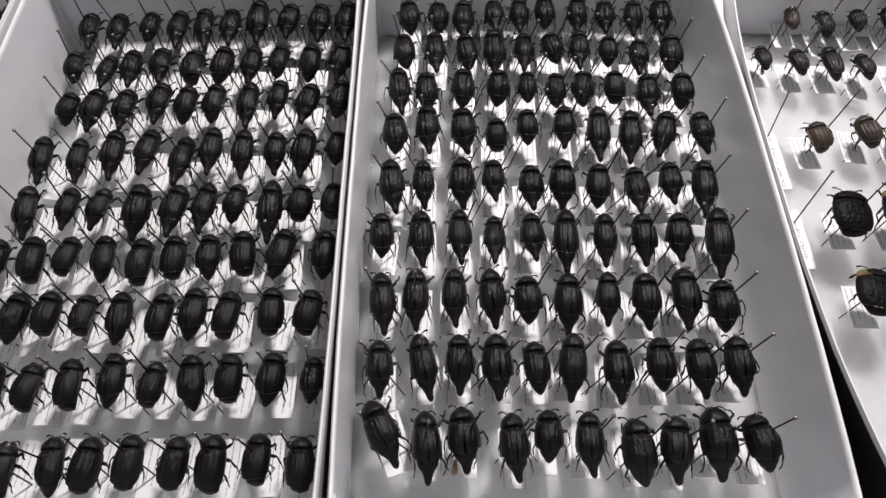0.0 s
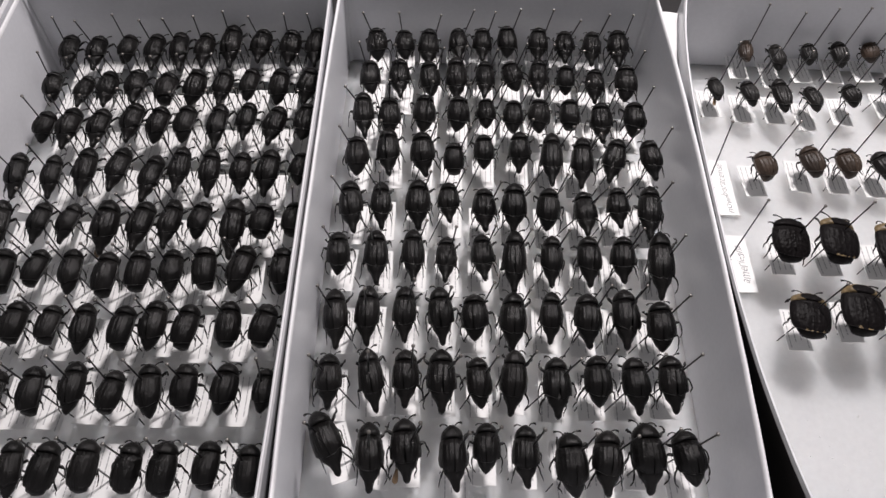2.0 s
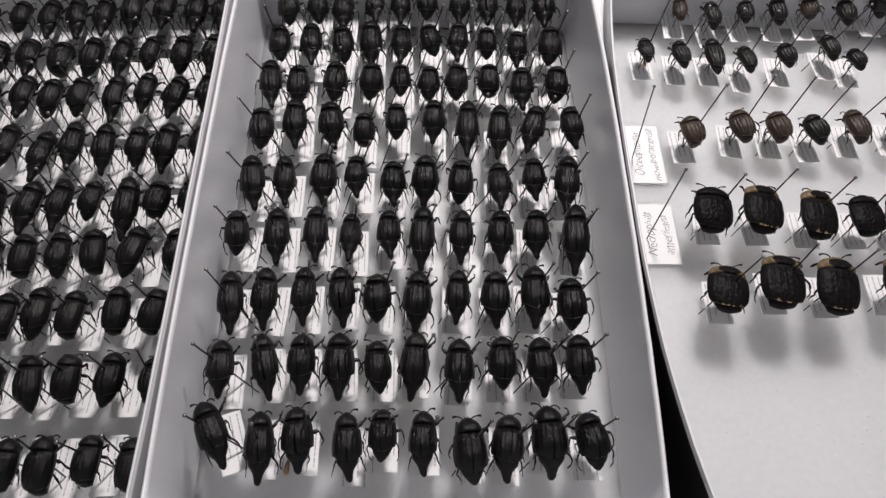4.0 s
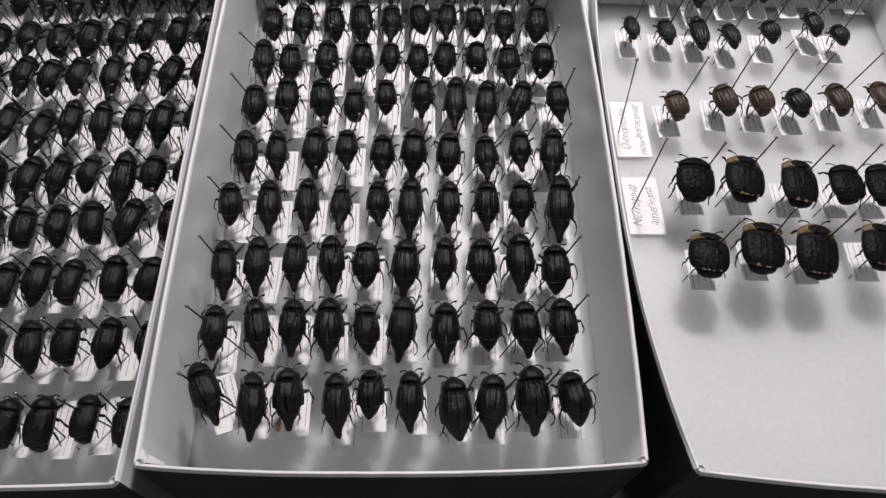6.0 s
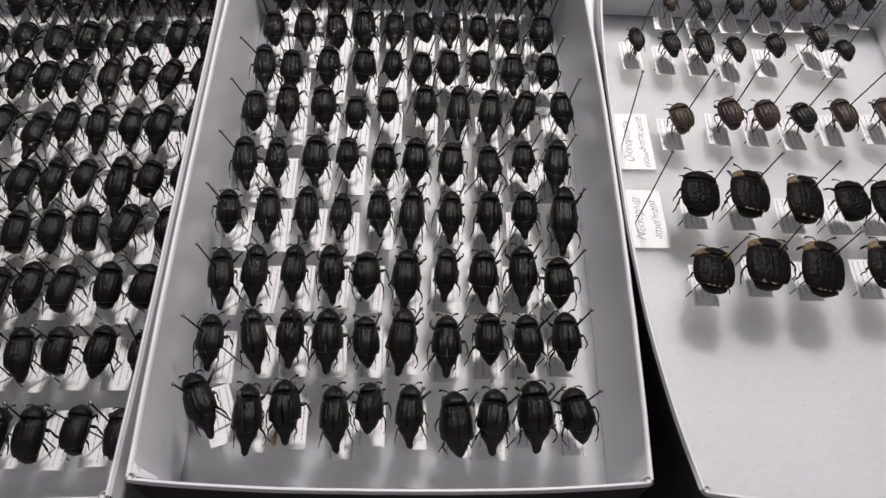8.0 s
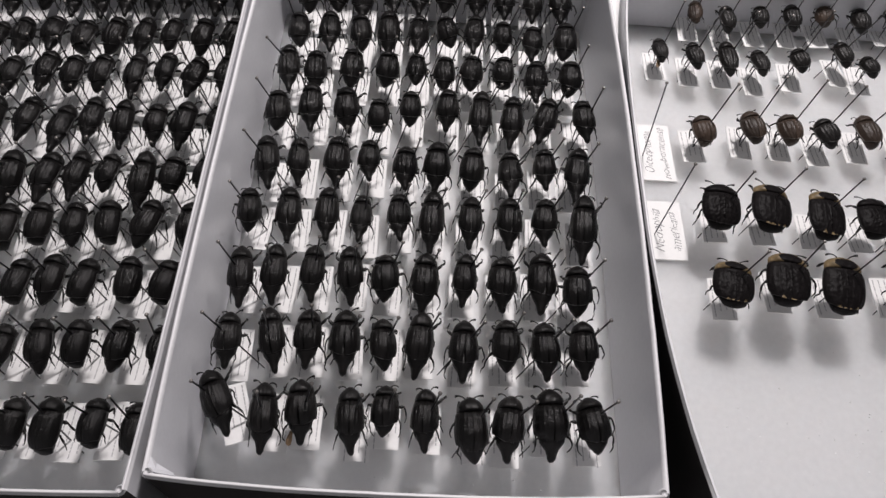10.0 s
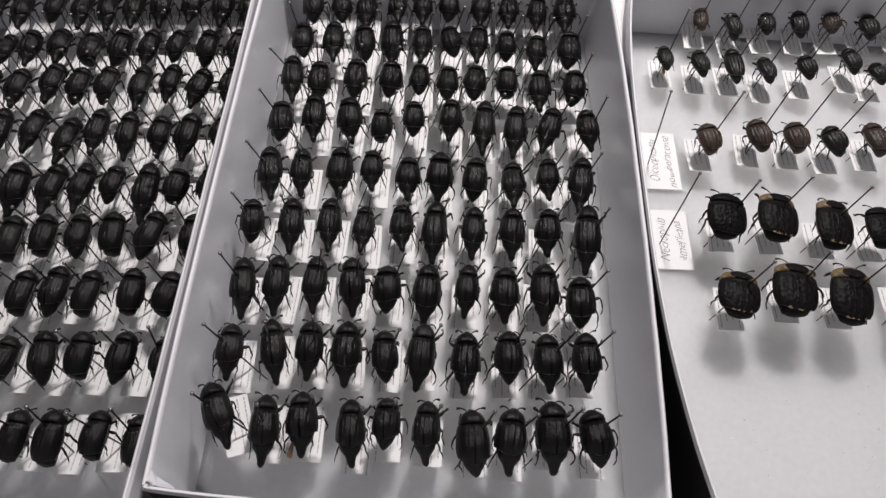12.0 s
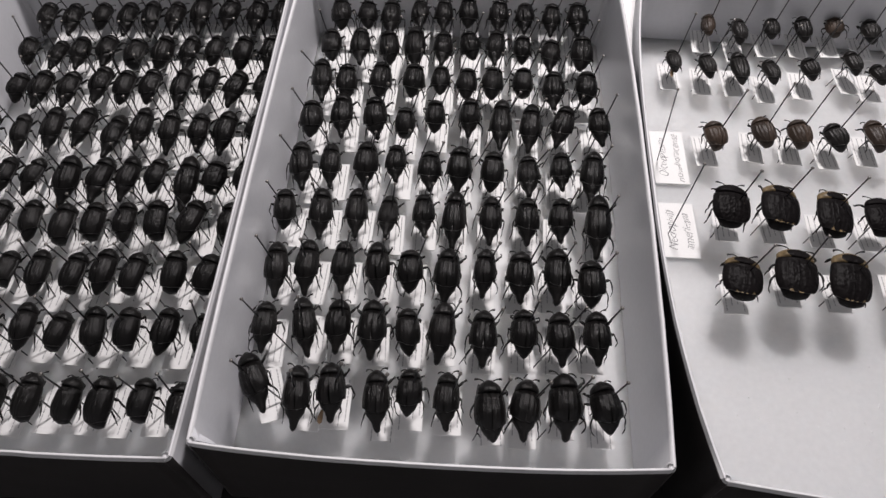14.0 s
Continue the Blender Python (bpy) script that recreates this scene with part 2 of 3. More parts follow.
def elytron_mesh(side, kind, seed):
    """One wing case, unit length 1000 and unit width 1000, suture at x = 0."""
    rng = random.Random(seed)
    nu, nv = 44, 30
    y0, y1 = kind["elytra"]
    gape = kind.get("gape", 0) * (0.3 + 1.2 * rng.random())
    pitted = kind.get("pits", 0.017)
    verts = []
    for i in range(nu):
        u = i / (nu - 1)
        for j in range(nv):
            v = j / (nv - 1)
            # the hind end is rounded off towards the side and, a little, towards the suture
            late = max(0.0, (u - 0.62) / 0.38) ** 2
            y = y0 + (y1 - y0) * u + late * (0.13 * v ** 2.2 + 0.02 * (1 - v) ** 3) * (0.6 if kind.get("blunt") else 1.0)
            half = silhouette(y, kind["marks"]) * (1 - 0.10 * math.exp(-(u / 0.05) ** 2) * v)
            x = half * v + gape * u * u * (1 - 0.5 * v) + 0.004
            dome = (1 - v ** 2.3) ** 0.62
            ends = min(1, 0.70 + 1.5 * u) * (1 - 0.40 * max(0, (u - 0.5) / 0.5) ** 2)
            z = kind["high"] * dome * ends * (0.55 + 0.9 * half)
            rows = 0
            for r in (0.27, 0.51, 0.74):
                line = math.exp(-((v - r - 0.02 * math.sin(u * 4)) / 0.05) ** 2)
                z += kind["ridge"] * (0.8 + 0.8 * noise.noise(Vector((u * 9 + seed, r * 9, 2.0)))) * line * (1 - 0.8 * u ** 4) * (u > 0.03)
                rows += line
            grain = noise.noise(Vector((x * 34 + seed, y * 52, 7.0)))
            z -= pitted * max(0.0, grain) * (1 - 0.7 * min(1, rows)) * (1 - 0.4 * v) * min(1, u * 8)
            z += 0.016 * noise.noise(Vector((x * 6 + seed, y * 6, 3.0))) * dome
            if kind.get("rough"):
                z += kind["rough"] * noise.noise(Vector((x * 15 + seed, y * 17, side))) * (1 - 0.5 * v)
            z += kind["ridge"] * 0.7 * math.exp(-(v / 0.035) ** 2) - 0.02 * math.exp(-(u / 0.025) ** 2)
            verts.append((side * x * 1000, y * 1000, z * 1000))
    edge = [(side * (abs(x) * 0.96), y + 6, z - 45) for x, y, z in verts]
    faces = grid_faces(nu, nv)
    if side > 0:
        faces = [tuple(reversed(f)) for f in faces]
    n = nu * nv
    rim = [i * nv + nv - 1 for i in range(nu)] + [(nu - 1) * nv + j for j in reversed(range(nv - 1))]
    for a, b in zip(rim, rim[1:]):
        faces.append((a, b, b + n, a + n) if side < 0 else (b, a, a + n, b + n))
    mats = []
    for f in faces:
        far = min(verts[k % n][1] for k in f) / 1000
        out = max(abs(verts[k % n][0]) for k in f) / 1000
        mats.append(1 if kind.get("yellow") and far < y1 + 0.012 + 0.12 * max(0, out - 0.2) + 0.07 * noise.noise(Vector((side * out * 9, seed, 4.0))) else 0)
    return mesh_of("elytron", verts + edge, faces, [kind["mat"], YELLOW], mats)


def shield_mesh(kind, seed):
    """The pronotum: a domed shield, straight behind and rounded in front."""
    nu, nv = (25, 41) if kind.get("yellow") else (17, 25)
    y0, y1 = kind["shield"]
    w = kind["shield_width"]
    verts = []
    for i in range(nu):
        u = i / (nu - 1)
        # from the hind edge (u = 0) to the front
        half = max(w * (1 - 0.06 * (1 - u) ** 4) * max(0.0, 1 - u ** kind.get("blunt_front", 2.1)) ** 0.5, w * 0.30)
        for j in range(nv):
            v = 2 * j / (nv - 1) - 1
            x = half * v
            y = y0 + (y1 - y0) * u - 0.012 * v * v * (1 - u)
            z = kind["high"] * (0.86 - 0.52 * u * u) * (1 - abs(v) ** 2.5) ** 0.6 + 0.012 * noise.noise(Vector((x * 9, y * 9, seed))) - 0.03 * math.exp(-(u / 0.06) ** 2)
            z += 0.004 * noise.noise(Vector((x * 40, y * 60, seed)))
            if kind.get("yellow"):
                # a raised disc with a flat margin
                z -= 0.05 * min(1, max(0, (x / (w * 0.62)) ** 2 + ((u - 0.40) / 0.46) ** 2 - 0.8))
            verts.append((x * 1000, y * 1000, z * 1000 + 15))
    n = len(verts)
    under = [(x * 0.94, y, -70) for x, y, z in verts]
    faces = grid_faces(nu, nv)
    border = [j for j in range(nv)] + [i * nv + nv - 1 for i in range(1, nu)] + [(nu - 1) * nv + j for j in reversed(range(nv - 1))] + [i * nv for i in reversed(range(1, nu - 1))]
    faces += [(b, a, a + n, b + n) for a, b in zip(border, border[1:] + border[:1])]
    mats = []
    for f in faces:
        x, y = [sum(verts[k % n][m] for k in f) / len(f) / 1000 for m in (0, 1)]
        core = (x / (w * 0.58)) ** 2 + (((y - y0) / (y1 - y0) - 0.36) / 0.42) ** 2 + 0.25 * noise.noise(Vector((x * 9, y * 9, seed)))
        mats.append(1 if kind.get("yellow") and core > 1 else 0)
    return mesh_of("pronotum", verts + under, faces, [kind["mat"], YELLOW], mats)


def head_mesh(kind):
    y = kind["shield"][1]
    v, f = ball((0, 0, 0), 1, 8, 12)
    v = [(x * 1000 * 0.16, (y - 0.035) * 1000 + q * 58, z * 90 - 60) for x, q, z in v]
    eyes = []
    for s in (-1, 1):
        ev, ef = ball((s * 140, (y - 0.025) * 1000, -45), 32, 5, 7)
        eyes.append((ev, ef))
    jaw = [tube([(s * 60, (y + 0.008) * 1000, -70), (s * 55, (y + 0.028) * 1000, -78), (s * 15, (y + 0.036) * 1000, -84)], [20, 15, 6], 5) for s in (-1, 1)]
    vv, ff = joined((v, f), *eyes, *jaw)
    return mesh_of("head", vv, ff, [kind["mat"]])


def abdomen_mesh(kind, seed):
    """The abdomen under the wing cases; its ringed tip shows behind them."""
    rng = random.Random(seed + 5)
    nu, nv = 30, 14
    y0, y1 = kind["elytra"][0] - 0.02, -0.5
    bend = rng.uniform(-0.10, 0.10)
    verts = []
    for i in range(nu):
        u = i / (nu - 1)
        y = y0 + (y1 - y0) * u
        bare = min(1, max(0, (kind["elytra"][1] + 0.06 - y) / 0.06))
        half = silhouette(y, kind["marks"]) * (0.86 + 0.10 * bare) * (1 - 0.55 * max(0, (u - 0.94) / 0.06) ** 2)
        step = 1 + 0.035 * bare * math.sin(y * 95)
        for j in range(nv):
            w = 2 * math.pi * j / nv
            verts.append(((half * step * math.cos(w) + bend * max(0, u - 0.55) ** 2 * 4) * 1000, y * 1000,
                          (math.sin(w) * min(0.19, 0.03 + half * 0.55) * step * (1 if math.sin(w) < 0 else 0.85) - 0.01 - 0.22 * max(0, u - 0.62)) * 1000))
    faces = [tuple(reversed(f)) for f in grid_faces(nu, nv, closed=True)]
    faces += [tuple(range(nv)), tuple(reversed(range(len(verts) - nv, len(verts))))]
    return mesh_of("abdomen", verts, faces, [kind["mat"]])


def leg_mesh(side, which, kind, rng):
    """Femur, tibia and a jointed tarsus, drawn in against the body and hanging down."""
    reach = kind["reach"] * rng.choice((0.70, 0.85, 1.0, 1.15))
    y = {0: 0.26, 1: 0.10, 2: -0.05}[which]
    knee = {0: rng.uniform(0.04, 0.12), 1: rng.uniform(-0.06, 0.03), 2: rng.uniform(-0.15, -0.07)}[which]
    p0 = Vector((0.26, y, -0.16))
    p1 = Vector((reach + (0.06 if which == 1 else 0.0), y + knee, -0.10 + rng.uniform(-0.05, 0.06)))
    if which == 0:
        p2 = p1 + Vector((rng.uniform(-0.12, 0.12), rng.uniform(0.02, 0.11) * rng.choice((1, 1, -1)), rng.uniform(-0.15, 0.0)))
        p3 = p2 + Vector((rng.uniform(-0.16, 0.04), rng.uniform(-0.03, 0.07), rng.uniform(-0.12, 0.0)))
    else:
        p2 = p1 + Vector((rng.uniform(-0.03, 0.16), rng.uniform(-0.17, -0.09), rng.uniform(-0.24, -0.06)))
        p3 = p2 + Vector((rng.uniform(-0.12, 0.10), rng.uniform(-0.13, -0.05), rng.uniform(-0.18, 0.0)))
    bow = Vector((0.035 * rng.uniform(-1, 1.4), 0.0, 0.02))
    pts, rad = [], []
    for p, q, r0, r1, n in ((p0, p1, 0.030, 0.035, 4), (p1, p2, 0.019, 0.028, 4), (p2, p3, 0.015, 0.012, 5)):
        for i in range(n):
            t = i / n
            pts.append(p.lerp(q, t) + bow * math.sin(math.pi * t))
            rad.append(r0 + (r1 - r0) * t + (0.003 if i % 2 else 0))
    pts.append(p3)
    rad.append(0.007)
    v, f = tube([(side * p.x * 1000, p.y * 1000, p.z * 1000) for p in pts], [r * 1000 for r in rad], 6)
    return mesh_of("leg", v, f, [LEG])


def antenna_mesh(side, kind, rng):
    a = rng.uniform(30, 80)
    turn = rng.uniform(6, 16)
    pts, rad, p = [], [], Vector((0.12, kind["shield"][1], -0.04))
    for i in range(11):
        pts.append((side * p.x * 1000, p.y * 1000, p.z * 1000))
        rad.append(12 if i < 7 else 12 + 2.5 * (i - 6))
        p = p + 0.017 * Vector((2.0 * math.cos(radians(a)), math.sin(radians(a)), 0.1))
        a -= turn + rng.uniform(-4, 4)
    v, f = tube(pts, rad, 6)
    return mesh_of("antenna", v, f, [LEG])


# marks: half widths along the body, from the shoulders to the tip of the tail
KINDS = {
    "tailed": dict(elytra=(0.265, -0.26), marks=((0.265, 0.43), (0.10, 0.485), (-0.05, 0.50), (-0.17, 0.455), (-0.26, 0.34), (-0.33, 0.215), (-0.41, 0.145), (-0.5, 0.115)),
                   shield=(0.255, 0.475), shield_width=0.425, high=0.32, ridge=0.010, gape=0.03, reach=0.5, mat=BLACK),
    "pointed": dict(elytra=(0.265, -0.36), marks=((0.265, 0.43), (0.10, 0.48), (-0.07, 0.50), (-0.21, 0.46), (-0.32, 0.345), (-0.40, 0.22), (-0.46, 0.135), (-0.5, 0.09)),
                    shield=(0.255, 0.475), shield_width=0.425, high=0.32, ridge=0.010, gape=0.015, reach=0.5, mat=BLACK),
    "blunt": dict(elytra=(0.25, -0.45), marks=((0.25, 0.435), (0.10, 0.48), (-0.08, 0.50), (-0.25, 0.475), (-0.37, 0.41), (-0.45, 0.30), (-0.5, 0.16)),
                  shield=(0.24, 0.475), shield_width=0.435, high=0.33, ridge=0.009, blunt=True, reach=0.5, mat=BLACK),
    "small_oval": dict(elytra=(0.24, -0.42), marks=((0.24, 0.43), (0.08, 0.49), (-0.08, 0.50), (-0.24, 0.43), (-0.36, 0.30), (-0.44, 0.18), (-0.5, 0.09)),
                       shield=(0.23, 0.46), shield_width=0.41, high=0.27, ridge=0.018, gape=0.01, reach=0.5, mat=DULL),
    "brown": dict(elytra=(0.24, -0.45), marks=((0.24, 0.45), (0.08, 0.49), (-0.08, 0.50), (-0.26, 0.44), (-0.38, 0.33), (-0.45, 0.22), (-0.5, 0.10)),
                  shield=(0.23, 0.46), shield_width=0.43, high=0.24, ridge=0.017, gape=0.01, reach=0.5, mat=BROWN),
    "carrion": dict(elytra=(0.245, -0.46), marks=((0.245, 0.455), (0.08, 0.49), (-0.08, 0.50), (-0.26, 0.47), (-0.38, 0.39), (-0.46, 0.27), (-0.5, 0.13)),
                    shield=(0.235, 0.46), shield_width=0.46, blunt_front=2.8, high=0.18, ridge=0.008, rough=0.014, blunt=True, reach=0.42, mat=RUGOSE, yellow=True),
    "plain_carrion": dict(elytra=(0.245, -0.46), marks=((0.245, 0.455), (0.08, 0.49), (-0.08, 0.50), (-0.26, 0.47), (-0.38, 0.38), (-0.46, 0.26), (-0.5, 0.13)),
                          shield=(0.235, 0.455), shield_width=0.445, blunt_front=2.5, high=0.19, ridge=0.008, rough=0.020, blunt=True, reach=0.42, mat=RUGOSE),
}


def pin_meshes(top):
    v, f = tube([(0, 0, -2.5), (0, 0, 10), (0, 0, top - 0.3)], [0.16, 0.24, 0.24], 7)
    shaft = mesh_of("pin", v, f, [STEEL])
    v, f = ball((0, 0, top), 0.56, 6, 9)
    return shaft, mesh_of("pin_head", [(x, y, top + (z - top) * 0.8) for x, y, z in v], f, [NICKEL])


PIN = pin_meshes(34.0)


def card_mesh(w, l):
    t = 0.22
    c = 0.4
    v = []
    for z in (0, t):
        for i in range(7):
            s = i / 6 - 0.5
            for x in (-0.5, 0.5):
                v.append((x * w, s * l, z + c * (s * 2) ** 2 * 0.5))
    f = []
    for i in range(6):
        a = i * 2
        f += [(a, a + 1, a + 3, a + 2), (14 + a, 14 + a + 2, 14 + a + 3, 14 + a + 1), (a, a + 2, 14 + a + 2, 14 + a), (a + 1, 14 + a + 1, 14 + a + 3, a + 3)]
    f += [(0, 14, 15, 1), (12, 13, 27, 26)]
    return mesh_of("data_label", v, [tuple(reversed(q)) for q in f], [CARD], smooth=False)


def print_mesh(w, l, lines, seed):
    """Lines of tiny print that run along the card, broken into words."""
    rng = random.Random(seed)
    v, f = [], []
    for k in range(lines):
        x = w * (-0.36 + 0.72 * k / max(1, lines - 1))
        y = l * 0.45
        end = -l * rng.uniform(0.2, 0.44)
        while y > end:
            n = rng.uniform(0.5, 1.9)
            s = y / l
            z = 0.235 + 0.4 * (s * 2) ** 2 * 0.5 + 0.01
            a = len(v)
            z2 = 0.245 + 0.4 * ((y - n) / l * 2) ** 2 * 0.5
            v += [(x - 0.17, y, z), (x + 0.17, y, z), (x + 0.17, y - n, z2), (x - 0.17, y - n, z2)]
            f.append((a + 1, a, a + 3, a + 2))
            y -= n + 0.25
    return mesh_of("printed_text", v, f, [INK], smooth=False)


LABELS = [(card_mesh(7.5, 15.5), print_mesh(7.5, 15.5, 4, k)) for k in range(5)]
SMALL_LABELS = [(card_mesh(7.6, 14.0), print_mesh(7.6, 14.0, 4, 20 + k)) for k in range(4)]

SETS = {}


def beetle_set(kind, variant):
    """Meshes of one beetle, shared between all alike."""
    if (kind, variant) not in SETS:
        k = KINDS[kind]
        rng = random.Random(f"{kind}{variant}")
        seed = rng.randrange(1000)
        SETS[kind, variant] = [("elytron", elytron_mesh(-1, k, seed)), ("elytron", elytron_mesh(1, k, seed + 1)), ("pronotum", shield_mesh(k, seed)), ("head", head_mesh(k)),
                               ("abdomen", abdomen_mesh(k, seed))]
        SETS[kind, variant] += [("leg", leg_mesh(s, w, k, rng)) for s in (-1, 1) for w in range(3)]
        SETS[kind, variant] += [("antenna", antenna_mesh(s, k, rng)) for s in (-1, 1)]
    return SETS[kind, variant]


def specimen(kind, x, y, length, width, turn, height, label, group, card_z=8.0, card_turn=None, cards=None, knob_at=(4.0, 2.8), card_at=(0.4, 2.0)):
    rng = random.Random(f"{x}{y}")
    root = new("pinned_beetle")
    root.location = (x * MM, y * MM, 0)
    tagged(root, label, "beetle specimen", group)
    tip, lean = rng.gauss(2, 3.5), max(-20, min(20, rng.gauss(max(-9.0, min(2.0, (x - 50) / 10)), 8)))
    # thickness follows the width; the body is longer than its outline from above when it is tipped
    scale = (width / 1000, length / 1000, width / 1000 * (1.05 if "carrion" in kind else 1.5))
    turn_m = Euler((radians(tip), radians(lean), radians(turn))).to_matrix().to_4x4()
    m = Matrix.Translation((0, 0, height * MM)) @ turn_m @ Matrix.Diagonal((*scale, 1))
    for name, me in beetle_set(kind, rng.randrange(5)):
        ob = part(name, me, root)
        ob.matrix_basis = m
    px, py = width * rng.uniform(0.06, 0.18) * (1 if knob_at[0] > 0 else -0.3), length * rng.uniform(0.05, 0.14)
    t = radians(turn)
    px, py = px * math.cos(t) - py * math.sin(t), px * math.sin(t) + py * math.cos(t)
    shaft, knob = PIN
    # a pin leans about the point where it goes through the wing case
    rise = 34.0 - height
    dx, dy = (knob_at[0] + rng.gauss(0, 0.9) - px) / rise, (knob_at[1] + rng.gauss(0, 0.9) - py) / rise
    lean_m = Matrix.Translation((px * MM, py * MM, height * MM)) @ Euler((-math.atan(dy), math.atan(dx), 0)).to_matrix().to_4x4() @ Matrix.Translation((0, 0, -height * MM))
    pin = part("pin", shaft, root, "dark steel insect pin")
    pin.matrix_basis = lean_m
    part("pin_head", knob, pin)
    cards = cards or LABELS
    card, ink = cards[rng.randrange(len(cards))]
    lab = part("data_label", card, root, "small white printed card")
    ct = rng.gauss(0, 1.8) if card_turn is None else card_turn
    lab.matrix_basis = pose((card_at[0] + rng.gauss(0, 0.35)) * MM, (card_at[1] + rng.gauss(0, 0.5)) * MM, card_z * MM, rng.gauss(0, 1.2), rng.gauss(0, 2.0), ct)
    part("printed_text", ink, lab)
    return root


def loose_wing(beetle, at, length, turn, high):
    """A crumpled amber flight wing that hangs out under the tail."""
    verts, nu, nv = [], 9, 5
    for i in range(nu):
        u = i / (nu - 1)
        half = 0.20 * length * (0.45 + 0.9 * u) * (1 - u ** 6) ** 0.5
        for j in range(nv):
            v = 2 * j / (nv - 1) - 1
            verts.append((half * v, -length * u, 0.25 * math.sin(7 * u + 3 * v) * (1 - 0.5 * u) - 1.2 * u * u))
    n = len(verts)
    faces = [tuple(reversed(f)) for f in grid_faces(nu, nv)] + [tuple(k + n for k in f) for f in grid_faces(nu, nv)]
    border = list(range(nv)) + [i * nv + nv - 1 for i in range(1, nu)] + [(nu - 1) * nv + j for j in reversed(range(nv - 1))] + [i * nv for i in reversed(range(1, nu - 1))]
    faces += [(a, b, b + n, a + n) for a, b in zip(border, border[1:] + border[:1])]
    wing = part("flight_wing", mesh_of("flight_wing", verts + [(x, y, z - 0.08) for x, y, z in verts], faces, [AMBER]), beetle, "crumpled amber flight wing")
    wing.matrix_basis = pose(at[0] * MM, at[1] * MM, high * MM, 0, 0, turn)


# ---- the specimens, row by row: x, y, length, width (mm), turn (degrees) ----
c_row_1 = [(13.7, 172.8, 14.0, 7.9, 4), (23.9, 173.1, 13.3, 7.6, 4), (32.9, 171.9, 17.9, 7.9, 0), (43.9, 174.6, 16.0, 7.2, 2), (53.0, 174.8, 15.4, 7.2, 0), (62.4, 176.7, 13.9, 7.6, 2), (74.0, 175.7, 15.5, 7.6, -4), (84.0, 174.9, 15.1, 7.6, -3), (94.2, 174.7, 15.4, 7.2, -3), (104.3, 175.4, 17.0, 8.4, -2)]
c_row_2 = [(12.3, 155.3, 14.7, 7.6, 4), (22.9, 155.4, 17.7, 7.6, 2), (33.8, 155.5, 14.5, 7.6, 5), (43.3, 155.8, 19.1, 8.0, 0), (53.7, 156.1, 16.9, 7.3, 0), (63.6, 158.1, 12.9, 7.7, 11), (73.0, 157.8, 17.1, 7.3, -5), (83.0, 157.2, 12.0, 6.9, -2), (93.3, 154.7, 14.7, 7.3, -3), (104.9, 156.6, 15.8, 8.5, -4)]
c_row_3 = [(11.3, 136.9, 18.9, 7.4, 5), (20.3, 136.6, 14.9, 7.7, 4), (32.3, 138.3, 15.0, 8.1, 1), (44.1, 138.6, 13.4, 8.1, 1), (53.7, 139.3, 12.7, 7.0, -1), (63.1, 138.1, 13.8, 7.4, -4), (72.2, 139.0, 14.1, 8.1, -5), (83.0, 140.2, 11.7, 7.5, -2), (93.8, 136.8, 16.9, 8.1, -4), (105.5, 138.7, 13.8, 8.2, -3)]
c_row_4 = [(10.5, 118.1, 15.2, 8.1, 5), (20.7, 120.3, 18.3, 7.8, 1), (32.2, 119.7, 16.6, 8.5, 2), (42.6, 118.2, 11.1, 7.1, -1), (52.7, 121.7, 12.7, 7.1, 2), (64.6, 121.9, 15.6, 7.5, -3), (75.3, 119.5, 21.3, 7.5, -3), (85.4, 118.3, 19.8, 7.5, -5), (96.2, 119.6, 17.5, 7.8, -16), (108.9, 120.4, 15.6, 7.5, 5)]
c_row_5 = [(10.3, 97.2, 19.0, 7.8, 6), (19.7, 98.0, 16.7, 6.7, 4), (31.3, 98.7, 17.7, 8.2, 0), (41.0, 99.9, 14.7, 7.1, 0), (52.3, 97.5, 15.6, 7.8, 0), (61.9, 98.6, 17.0, 8.2, -1), (72.8, 98.4, 14.8, 7.8, -3), (84.5, 97.2, 17.3, 7.5, 2), (95.2, 99.9, 15.1, 7.2, -2), (105.2, 98.3, 20.6, 7.9, -7)]
c_row_6 = [(8.0, 79.4, 13.5, 7.1, 5), (19.4, 78.5, 18.2, 7.4, 3), (30.5, 79.4, 18.3, 7.1, 2), (40.5, 78.5, 16.7, 6.4, 0), (51.5, 79.6, 16.3, 7.1, 2), (61.1, 78.3, 20.9, 7.4, -3), (72.5, 78.8, 17.1, 7.1, -2), (83.9, 79.2, 17.1, 7.8, -1), (94.3, 80.2, 15.7, 7.8, -6), (105.8, 78.5, 22.7, 8.1, -5)]
c_row_7 = [(9.2, 57.3, 18.8, 7.3, 6), (18.1, 58.5, 18.1, 7.3, -1), (28.7, 59.3, 17.3, 7.0, -1), (39.2, 59.1, 17.5, 7.4, 4), (48.9, 58.9, 14.0, 8.0, 1), (59.9, 57.8, 18.1, 8.0, -2), (71.0, 59.4, 15.9, 6.7, -4), (81.5, 58.8, 16.7, 8.3, -2), (92.6, 59.7, 18.8, 8.4, -1), (102.6, 57.6, 15.0, 8.3, -2)]
c_row_8 = [(9.2, 38.2, 15.8, 7.2, 3), (20.6, 38.8, 18.3, 6.9, 11), (29.9, 39.6, 16.4, 7.6, 1), (39.7, 39.1, 18.1, 8.2, 2), (49.8, 38.9, 14.1, 7.3, 7), (59.3, 39.1, 18.4, 7.6, -4), (71.1, 38.1, 17.7, 7.9, -1), (82.5, 40.2, 14.3, 7.9, 1), (92.9, 39.1, 16.2, 7.9, 4), (103.1, 39.9, 16.3, 7.9, -0)]
